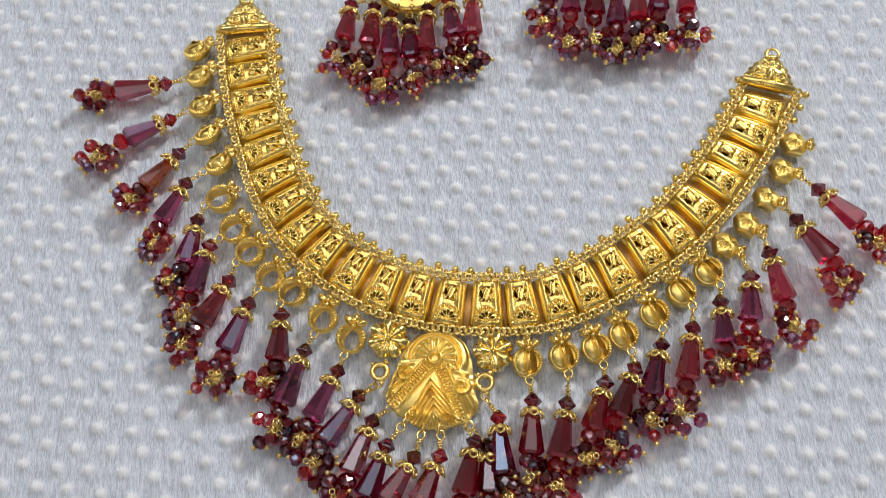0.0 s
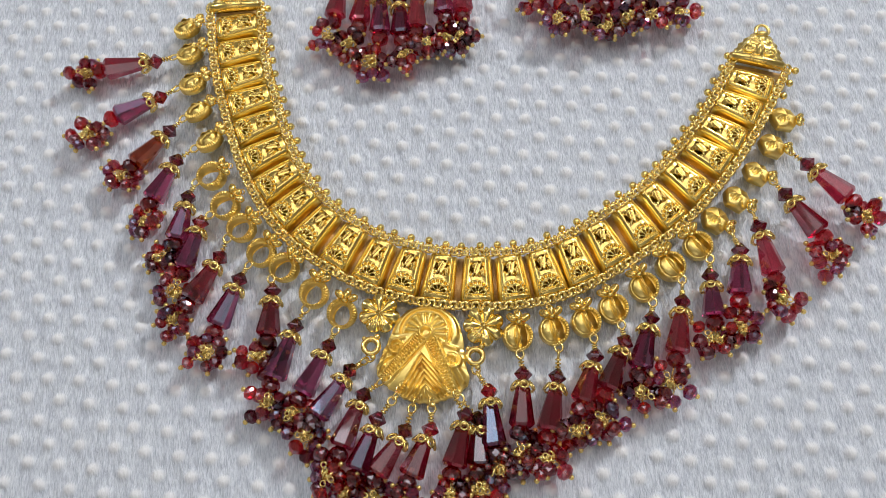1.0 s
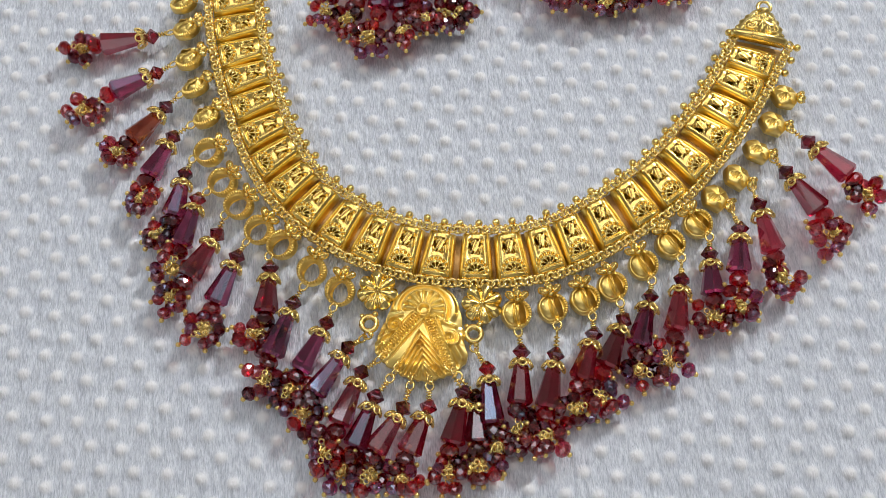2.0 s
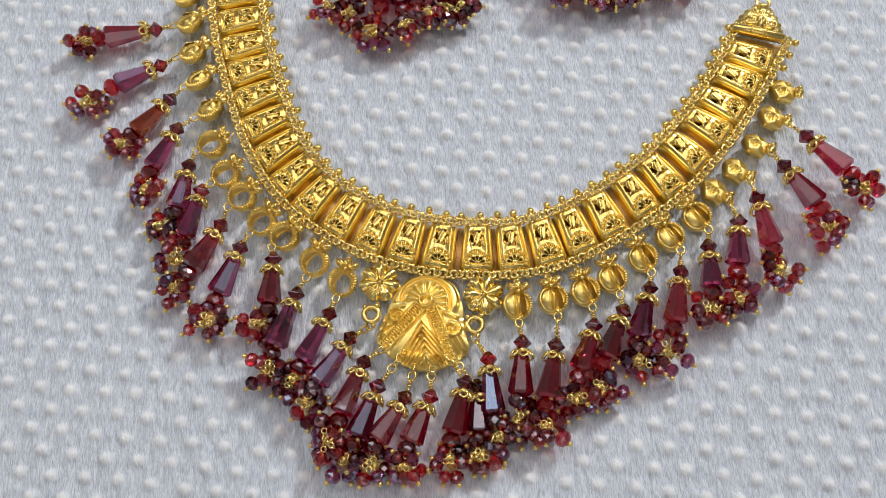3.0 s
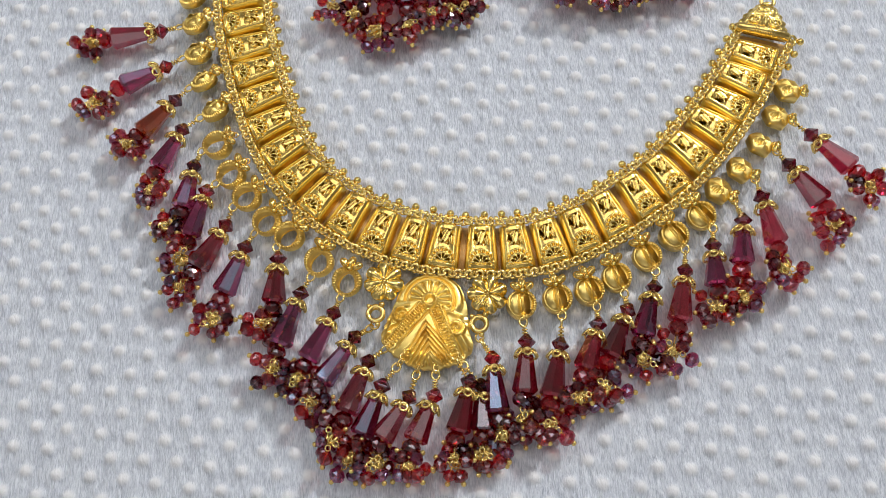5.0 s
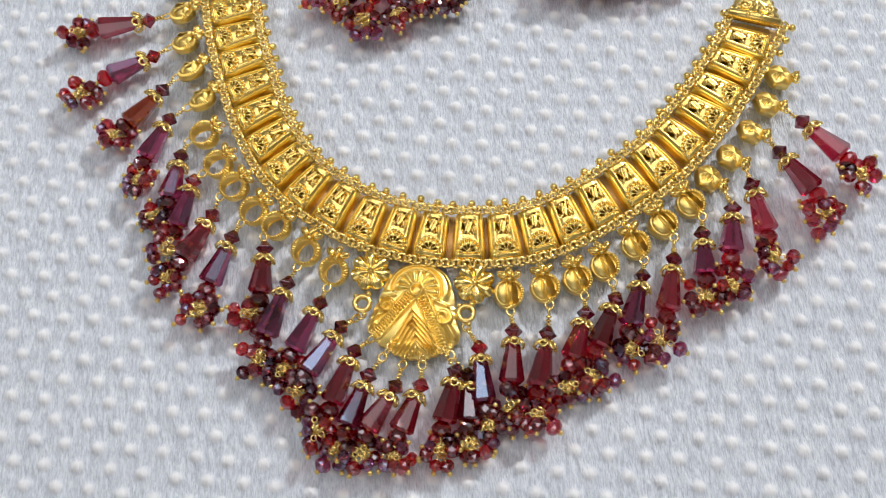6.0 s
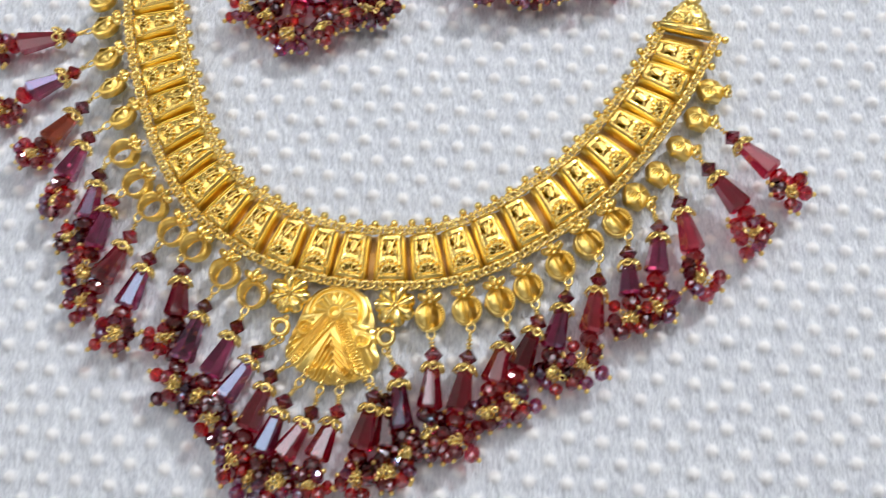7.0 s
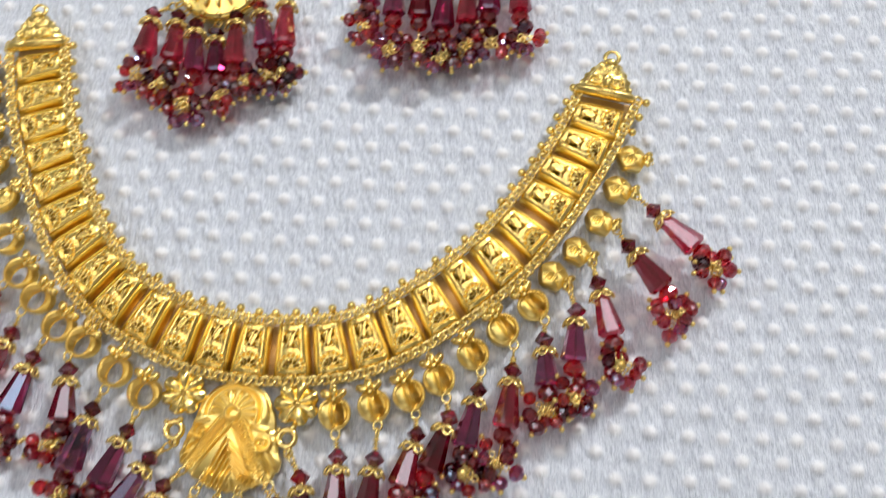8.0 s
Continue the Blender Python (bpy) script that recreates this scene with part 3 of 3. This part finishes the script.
def build_medallion():
    rough = [(0.3, 12.4), (-4.4, 11.3), (-7.4, 8.6), (-9.4, 4.4), (-10.6, 1.4), (-12.3, -2.2), (-13.6, -6.4), (-11.6, -9.4), (-8.6, -11.9),
             (-3.6, -14.6), (0.8, -15.2), (5.2, -14.3), (9.3, -12.6), (12.1, -9.6), (11.2, -5.2), (10.7, -0.4), (10.2, 4.4), (8.4, 8.9), (5.0, 11.5)]
    ring_of = sorted((math.atan2(y + 1.4, x), math.hypot(x, y + 1.4)) for x, y in rough)
    angles, reach = [p[0] for p in ring_of], [p[1] for p in ring_of]

    def radius(t):
        return np.interp(np.mod(t + math.pi, math.tau) - math.pi, angles, reach, period=math.tau) * (1 + 0.012 * np.cos(37 * t) * (np.sin(t) < 0.1))

    x, y, share, _ = polar(radius, 92, 300, 0.0, -1.4)
    z = 1.9 * (1 - share ** 2.6)
    field = fill(share - 0.96, 0.012)
    hx, hy = 0.3, 4.2
    r, a = np.hypot(x - hx, y - hy), np.degrees(np.arctan2(y - hy, x - hx))
    # hub, petals and the holes between them, and the smooth rim over the rosette
    left_t, left_d = along(x, y, -1.2, 2.6, -11.6, -8.6)
    right_t, right_d = along(x, y, 1.6, 2.4, 7.6, -12.6)
    upper = fill(np.abs(a - 82) - 112, 2.0)
    rosette = 0.55 * ridge(r - 1.75, 0.42) - 0.4 * fill(r - 1.1, 0.1)
    wedge = np.mod(a + 20, 22.0) - 11
    rosette += upper * fill(np.abs(r - 4.0) - 1.6, 0.12) * (0.55 * np.cos(np.radians(wedge * 8.0)) - 0.25)
    rosette -= upper * 0.5 * ridge(np.hypot((np.mod(a + 9, 22.0) - 11) * 0.105, r - 5.5), 0.34)
    rosette += upper * (0.25 * ridge(r - 6.3, 0.25) - 0.5 * ridge(r - 6.95, 0.28) + 0.35 * fill(np.abs(r - 8.2) - 0.8, 0.15))
    # two beaded bands that part below the hub
    bands, taken = np.zeros(x.shape), np.zeros(x.shape)
    for t, d, width, length in ((left_t, left_d, 3.4, 15.2), (right_t, right_d, 3.2, 16.2)):
        on = fill(np.abs(t - 0.53) - 0.53, 0.01) * fill(np.abs(d) - width / 2, 0.08)
        row = 0.5 * ridge(np.abs(d) - 0.95 * width / 2, 0.3) - 0.25
        row += 0.65 * ridge(np.hypot(d - 0.55, np.mod(t * length, 1.1) - 0.55), 0.33)
        row += fill(np.abs(d + 0.75) - 0.55, 0.06) * 0.32 * np.tanh(2 * np.cos(t * length * math.tau / 0.72))
        bands, taken = bands + on * row, np.maximum(taken, on)
    # the panel between the bands: nested chevrons, a small diamond, leaves at the foot
    low = np.zeros(x.shape)
    nest = y + 1.35 * np.abs(x + 1.0 + 0.12 * (y + 1))
    low += fill(np.abs(nest + 6.2) - 4.8, 0.1) * 0.42 * np.tanh(2 * np.cos((nest + 1.4) * math.tau / 1.75))
    low += 0.5 * ridge(np.abs(x + 1.0) * 1.1 + np.abs(y + 5.4) - 1.1, 0.3) - 0.4 * fill(np.abs(x + 1.0) * 1.1 + np.abs(y + 5.4) - 0.8, 0.1)
    for k in (-2, -1, 0, 1, 2):
        low += 0.6 * fill(ell(x, y, -1.3 + 1.0 * k, -12.6 + 0.3 * abs(k), 1.7, 0.42, 90 + 17 * k) - 1, 0.15)
    low += 0.7 * curl(x, y, 3.2, -12.4, 1.5, 1.6, 1, 0.28)
    low += 0.6 * curl(x, y, -5.8, -10.6, 1.4, 1.6, -1, 0.28)
    # scrolls on the shoulders
    sides = 0.8 * curl(x, y, -7.9, 0.0, 2.3, 1.7, -1, 0.36, 0.6) + 0.8 * curl(x, y, 7.6, -3.9, 2.4, 1.7, 1, 0.36, 2.0)
    sides += 0.6 * stroke(x, y, -9.2, 2.0, -3.4, 3.4, 0.4) + 0.6 * stroke(x, y, 3.6, 1.4, 8.8, -0.8, 0.45)
    sides += 0.7 * stroke(x, y, 8.8, -6.4, 10.6, -9.6, 0.7) - 0.35 * stroke(x, y, 6.8, -7.2, 9.2, -11.2, 0.3)
    sides += 0.5 * stroke(x, y, -10.4, -1.6, -12.0, -5.4, 0.5)
    sides += 0.3 * np.tanh(2 * np.sin(3.4 * (x * 0.75 - y))) * fill(left_d + 2.0, 0.2) * fill(y + 2.0, 0.3) * fill(x + 7.5, 0.3)
    sides += 0.45 * curl(x, y, -11.2, -6.4, 1.6, 1.5, 1, 0.3) + 0.3 * stroke(x, y, -10.0, 0.6, -4.5, -1.0, 0.35)
    grooves = 0.55 * (ridge(np.abs(left_d) - 1.95, 0.2) * fill(np.abs(left_t - 0.53) - 0.5, 0.02) + ridge(np.abs(right_d) - 1.85, 0.2) * fill(np.abs(right_t - 0.53) - 0.5, 0.02))
    panel = fill(-left_d, 0.15) * fill(right_d, 0.15)
    shoulder = (1 - panel) * fill(6.0 - r, 0.2)
    z = z - 1.3 * field * grooves + 1.65 * field * (rosette * fill(1.6 - y, 0.4) * (1 - taken) + bands + (1 - taken) * (low * panel + sides * shoulder))
    bm = bmesh.new()
    sheet(bm, x, y, z, True, -2.2)
    body = part("medallion", bm, GOLD_SATIN, necklace, "domed gold medallion with a rosette and beaded bands")
    body.matrix_basis = at(-6.6, -11.0, 4.6, -2, 0, 0)
    for x, y in ((-21.6, -9.6), (7.2, -14.2)):
        bm = bmesh.new()
        ring(bm, 0, 0, 0, 2.1, 2.1, 0.75, 24, 8)
        ring(bm, 0, 0, -0.9, 2.0, 2.0, 0.7, 24, 8)
        ob = part("round_setting", bm, GOLD_BRIGHT, necklace, "open round gold setting")
        ob.matrix_basis = at(x, y, 5.2)
        bm = bmesh.new()
        ball(bm, 1.8, 2.4, 0.4, 0.9), ball(bm, -1.8, 2.2, 0.3, 0.7), ball(bm, 0.5, -3.2, 0.2, 0.8)
        part("granule", bm, GOLD_BRIGHT, ob)
    for x, y, a in ((-19.0, -0.3, 12), (10.1, -5.7, -6)):
        place("flower", FLOWER, necklace, at(x, y, 5.2, a, 6, 4) @ Matrix.Scale(1.15, 4), "gold flower with creased petals")


def build_ends():
    """The two tapering end pieces with their rings."""
    for x, y, a in ((101.5, 78.0, 71), (-63.3, 111.0, 91)):
        bm = bmesh.new()
        prism(bm, [(-6.6, -6.0), (-3.4, -5.6), (1.0, -4.6), (5.0, -2.3), (6.6, -1.4), (6.6, 1.4), (5.0, 2.3), (1.0, 4.6), (-3.4, 5.6), (-6.6, 6.0)], -0.8, 0.9, 0.95, 0.1)
        end = part("end_piece", bm, GOLD, necklace)
        end.matrix_basis = at(x, y, 4.4, a) @ Matrix.Diagonal((0.8, 1.3, 1, 1))
        bm = bmesh.new()
        tube(bm, [(-6.1, -6.4, 1.3), (-6.1, -5.6, 1.5), (-6.1, 0, 1.9), (-6.1, 5.6, 1.5), (-6.1, 6.4, 1.3)], 2.0, 12, radii=(1.2, 1.8, 2.0, 1.8, 1.2))
        for k in range(-3, 4):
            tube(bm, [(-7.6, k * 0.62, 3.0), (-6.1, k * 0.62, 3.8), (-4.6, k * 0.62, 3.0)], 0.22, 5)
        t, u = np.meshgrid(np.linspace(-1, 1, 44), np.linspace(-4.4, 6.4, 44))
        v = t * (5.6 - 3.7 * ((u + 4.4) / 10.8) ** 1.7) * (1 + 0.05 * np.cos(2.2 * u))
        z = 1.4 + 1.3 * (1 - t ** 2) * (1 - ((u - 0.6) / 6.4) ** 2)
        for side in (-1, 1):
            z += 0.7 * curl(u, v, -1.6, side * 2.5, 1.9, 1.6, side, 0.34, 1.0) + 0.6 * curl(u, v, 2.4, side * 1.5, 1.3, 1.4, -side, 0.3)
            z += 0.5 * stroke(u, v, -3.8, side * 4.4, 4.8, side * 1.9, 0.4)
        z += 0.8 * fill(ell(u, v, -1.6, 0, 2.3, 0.75) - 1, 0.1) - 0.5 * stroke(u, v, -3.4, 0, 0.2, 0, 0.16) + 0.7 * fill(ell(u, v, 4.4, 0, 1.3, 0.9) - 1, 0.1)
        sheet(bm, u, v, z, False, 0.6)
        ball(bm, 6.4, 0, 1.6, 1.3, 1.5, 1.2, seg=12, rings=7)
        part("relief", bm, GOLD_BRIGHT, end)
        bm = bmesh.new()
        ring(bm, 9.2, 0, 0.3, 2.5, 1.5, 0.5, 20, 8)
        part("clasp_ring", bm, GOLD_BRIGHT, end)


# ---- tassels ----
def tassel_meshes():
    made = {}
    bm = bmesh.new()
    lathe(bm, [(-2.1, 0.75), (-0.15, 2.5), (0.15, 2.5), (2.1, 0.75)], 6)
    made["bicone"] = to_mesh("bicone_bead", bm, DARK, False)
    bm = bmesh.new()
    for k in range(6):
        a = k * math.tau / 6
        m = Matrix.Rotation(a, 3, "X") @ Matrix.Translation((0, 0, 0)).to_3x3()
        pts = [Vector((0.7 + 0.85 * math.cos(q), 0.85 * math.sin(q), 2.0 + 0.5 * math.cos(q))) for q in [j * math.tau / 10 for j in range(10)]]
        tube(bm, [m @ p for p in pts], 0.3, 5, True)
    lathe_rows = [(-0.5, 0.9), (-0.2, 1.5), (0.3, 1.9), (0.5, 1.7)]
    lathe(bm, lathe_rows, 10)
    made["cap"] = to_mesh("bead_cap", bm, GOLD_WIRE)
    for name, mat in (("crystal", GARNET), ("violet", VIOLET), ("amber", AMBER)):
        bm = bmesh.new()
        lathe(bm, [(0, 1.3), (0.5, 2.0), (8.9, 3.6), (9.6, 2.8)], 7)
        made[name] = to_mesh("crystal_drop", bm, mat, False)
    for name, mat, r in (("rondelle", RUBY, 2.75), ("bead", GARNET, 2.1), ("bead_dark", DARK, 2.05), ("bead_violet", VIOLET, 2.0), ("bead_red", RUBY, 1.95)):
        bm = bmesh.new()
        lathe(bm, [(-0.8 * r, 0.35 * r), (-0.42 * r, 0.88 * r), (0.0, r), (0.42 * r, 0.88 * r), (0.8 * r, 0.35 * r)], 8, 0.5)
        made[name] = to_mesh("faceted_bead", bm, mat, False)
    bm = bmesh.new()
    ball(bm, 2.2, 0, 0, 0.76, seg=10, rings=6)
    tube(bm, [(-2.4, 0, 0), (2.2, 0, 0)], 0.2, 5)
    ring(bm, -2.9, 0, 0, 0.8, 0.75, 0.2, 10, 5)
    made["pin"] = to_mesh("head_pin", bm, GOLD_WIRE)
    rng = random.Random(11)
    for v in range(3):
        bm = bmesh.new()
        for k in range(6):
            m = Euler((rng.uniform(0, 6.3), rng.uniform(0, 6.3), rng.uniform(0, 6.3))).to_matrix()
            ring(bm, rng.uniform(-1.3, 1.6), rng.uniform(-1.2, 1.2), rng.uniform(-0.2, 1.4), 1.35, 1.1, 0.3, 12, 5, m)
        made["loops%d" % v] = to_mesh("wire_knot", bm, GOLD_WIRE)
    return made


PIECES = tassel_meshes()
# first bead, red bead below the drop, middle of the cluster
TASSELS_LEFT = [
    (-88.3, 87.7, -106.1, 86.0, -110.8, 85.4), (-85.9, 74.4, -101.0, 68.0, -108.0, 63.3), (-82.3, 62.2, -93.6, 50.4, -96.1, 47.9),
    (-79.6, 51.9, -87.2, 37.8, -88.3, 33.4), (-75.3, 39.3, -78.6, 24.1, -83.2, 20.3), (-71.2, 31.0, -76.1, 15.0, -77.6, 10.3),
    (-65.0, 19.5, -74.0, 5.4, -78.0, 1.7), (-59.1, 12.4, -65.8, -3.0, -68.5, -8.4), (-49.4, 8.4, -50.8, -6.7, -53.2, -10.5),
    (-42.8, -2.5, -49.5, -18.9, -50.6, -23.6), (-33.5, -8.9, -41.9, -23.4, -43.5, -27.2), (-27.6, -16.2, -37.9, -29.9, -39.5, -33.6),
    (-24.1, -23.2, -31.0, -38.7, -34.2, -43.7), (-20.3, -30.1, -26.9, -45.0, -29.7, -49.2), (-12.9, -33.6, -22.0, -46.0, -22.1, -50.3),
]
TASSELS_RIGHT = [
    (-6.2, -33.6, -12.9, -47.2, -13.8, -51.5), (3.5, -30.3, -1.1, -45.5, -1.8, -50.6), (10.3, -24.2, 10.7, -40.9, 11.4, -45.3),
    (19.9, -20.0, 18.1, -36.2, 17.7, -41.1), (29.1, -21.3, 24.9, -37.5, 24.7, -43.0), (40.0, -16.2, 34.4, -30.3, 33.5, -35.9),
    (48.6, -12.7, 41.3, -27.1, 40.6, -34.0), (56.6, -6.5, 51.1, -22.1, 51.4, -26.8), (65.9, -2.2, 61.8, -18.3, 59.4, -24.8),
    (74.8, 5.0, 74.1, -8.8, 73.5, -13.2), (83.9, 11.5, 81.2, -3.4, 80.5, -11.1), (90.3, 18.3, 92.3, 2.2, 92.8, -3.6),
    (99.7, 27.7, 108.2, 13.9, 109.2, 8.2), (107.8, 36.9, 118.7, 24.2, 121.2, 19.8), (6.8, -31.3, 6.2, -45.2, 6.0, -49.1),
]


def tassel(parent, row, rng, hook, lift=0.0, amber=False):
    """One tassel: wire from the hook, bead, cap, tapered drop, red bead, and a cluster of small beads on wire loops."""
    bx, by, rx, ry, kx, ky = row
    b, r = Vector((bx, by, 5.2 + lift)), Vector((rx, ry, 4.8 + lift))
    way = (r - b).normalized()
    turn = math.degrees(math.atan2(way.y, way.x))
    span = (r - b).length
    bm = bmesh.new()
    h = Vector(hook)
    reach = (h - b).length
    away = (h - b).normalized() if reach > 0.1 else -way
    side = Matrix.Rotation(math.atan2(away.y, away.x), 3, "Z")
    near = b + away * 1.6
    loops = max(1, min(3, int((reach - 3.0) / 2.2)))
    coil_end = max(h - away * (2.1 * loops), near + away * 0.4, key=lambda q: (q - b).length)
    tube(bm, [b - way * 1.5, near, coil_end], 0.32, 6)
    for k in range(loops):
        p = h - away * (0.7 + 1.9 * k)
        ring(bm, p.x, p.y, p.z, 1.25, 1.1, 0.33, 14, 5, side @ Matrix.Rotation(radians(rng.uniform(-20, 20) + 70 * (k % 2)), 3, "X"))
    for k in range(4):
        p = near.lerp(coil_end, k / 3)
        ring(bm, p.x, p.y, p.z, 0.6, 0.6, 0.28, 8, 5, side @ Matrix.Rotation(radians(80), 3, "Y"))
    tube(bm, [r, Vector((kx, ky, 4.2 + lift))], 0.24, 5)
    top = part("tassel", bm, GOLD_WIRE, parent, "gold wire tassel strung with dark red crystals")

    def put(name, mesh, p, t, tilt=0.0, roll=0.0, scale=1.0, label=""):
        m = at(p[0], p[1], p[2], t, tilt, roll)
        return place(name, mesh, top, m @ Matrix.Diagonal((scale, scale, scale, 1)), label)

    put("bicone_bead", PIECES["bicone"], b, turn + rng.uniform(-8, 8), 0, rng.uniform(0, 60), label="dark red double cone crystal bead")
    put("bead_cap", PIECES["cap"], b + way * 2.3, turn, 0, rng.uniform(0, 60), 1.3)
    drop = put("crystal_drop", PIECES["amber" if amber else rng.choice(("crystal", "violet"))], b + way * 3.3, turn, rng.uniform(-1, 1), rng.uniform(0, 51),
               label="tapered amber brown faceted crystal" if amber else "tapered dark red faceted crystal")
    drop.scale = ((span - 5.2) / 9.6, 1, 1)
    put("faceted_bead", PIECES["rondelle"], r, turn, 0, rng.uniform(0, 45), label="bright red faceted crystal bead")
    put("wire_knot", PIECES["loops%d" % rng.randrange(3)], (kx, ky, 4.2 + lift), rng.uniform(0, 360), 0, 0, rng.uniform(0.9, 1.15))
    count = rng.choice((8, 9, 9))
    spread = rng.uniform(-30, 30)
    for k in range(count):
        a = turn + spread + (k - (count - 1) / 2) * 43 + rng.uniform(-15, 15)
        d = rng.uniform(2.4, 5.6)
        p = (kx + d * math.cos(radians(a)), ky + d * math.sin(radians(a)), rng.uniform(2.4, 6.4) + lift)
        scale = rng.uniform(0.95, 1.18)
        put("faceted_bead", PIECES[rng.choice(("bead", "bead", "bead_dark", "bead_violet", "bead_violet", "bead_red", "bead_red"))], p, a, rng.uniform(-15, 25), rng.uniform(0, 45), scale)
        put("head_pin", PIECES["pin"], p, a, rng.uniform(-5, 12))
    return top


def build_tassels():
    rng = random.Random(21)
    hooks = [(x + 4.4 * math.cos(radians(a)), y + 4.4 * math.sin(radians(a)), 4.6) for x, y, a in PODS]
    hooks += [(-6.8 + 12.5 * math.cos(radians(a)), -11.4 + 12.2 * math.sin(radians(a)), 4.8) for a in (215, 238, 258, 278, 300, 325)]
    hooks += [(-21.6, -12.0, 3.0), (6.8, -17.0, 3.0)]
    for k, row in enumerate(TASSELS_LEFT + TASSELS_RIGHT):
        near = min(hooks, key=lambda h: (h[0] - row[0]) ** 2 + (h[1] - row[1]) ** 2)
        tassel(necklace, row, rng, near, 1.6 if 24 < k < 29 else -1.4 if k == 29 else 0.0, amber=(k == 2))


# ---- earrings ----
EARRING_A = [
    (-28.3, 112.6, -31.2, 97.4, -33.4, 92.5), (-20.8, 110.9, -23.1, 94.7, -26.3, 89.2), (-15.6, 107.4, -16.4, 90.0, -19.4, 81.5),
    (-9.8, 104.2, -9.5, 88.8, -9.1, 83.2), (-3.6, 109.1, -4.9, 91.2, -0.9, 87.3), (3.3, 111.7, 4.8, 95.9, 5.0, 88.4),
    (11.5, 113.9, 10.0, 96.1, 9.3, 89.3),
]
EARRING_B = [
    (37.2, 118.2, 35.0, 107.5, 33.6, 101.8), (44.1, 118.7, 42.1, 102.6, 40.6, 93.8), (51.8, 117.0, 49.5, 101.0, 48.6, 93.2),
    (58.8, 114.2, 55.9, 96.7, 55.6, 89.4), (65.4, 115.9, 63.2, 97.7, 62.3, 92.1), (72.5, 116.5, 69.8, 100.5, 69.4, 92.6),
    (80.5, 117.0, 79.0, 99.8, 79.0, 92.5),
]


def build_earring(rows, cx, cy, seed):
    rng = random.Random(seed)
    earring = tagged(new("earring"), "gold earring with a fan of dark red crystal tassels on cloth", "earring", "pair of earrings")
    bm = bmesh.new()
    n = 40
    prism(bm, [(13.0 * math.cos(k * math.tau / n), 13.0 * math.sin(k * math.tau / n)) for k in range(n)], -2.0, 1.5, 0.9, 2.4)
    dome = part("dome", bm, GOLD, earring, "domed gold disc with a rosette")
    dome.matrix_basis = at(cx, cy, 6.0)
    bm = bmesh.new()
    for k in range(16):
        a = k * 22.5
        ball(bm, 7.0 * math.cos(radians(a)), 7.0 * math.sin(radians(a)), 3.0, 3.6, 0.8, 0.8, turn=a, seg=8, rings=5)
        ball(bm, 12.2 * math.cos(radians(a)), 12.2 * math.sin(radians(a)), 1.9, 0.9, seg=8, rings=5)
    ball(bm, 0, 0, 3.9, 1.8, 1.8, 1.2)
    part("rosette", bm, GOLD_BRIGHT, dome)
    for row in rows:
        d = Vector((row[0] - cx, row[1] - cy, 0)).normalized()
        tassel(earring, row, rng, (cx + 13.2 * d.x, cy + 13.2 * d.y, 5.0), 1.4)


build_plates()
build_gap_shade()
build_chains()
build_pods()
build_medallion()
build_ends()
build_tassels()
build_earring(EARRING_A, -8.5, 121.5, 31)
build_earring(EARRING_B, 59.0, 130.5, 37)
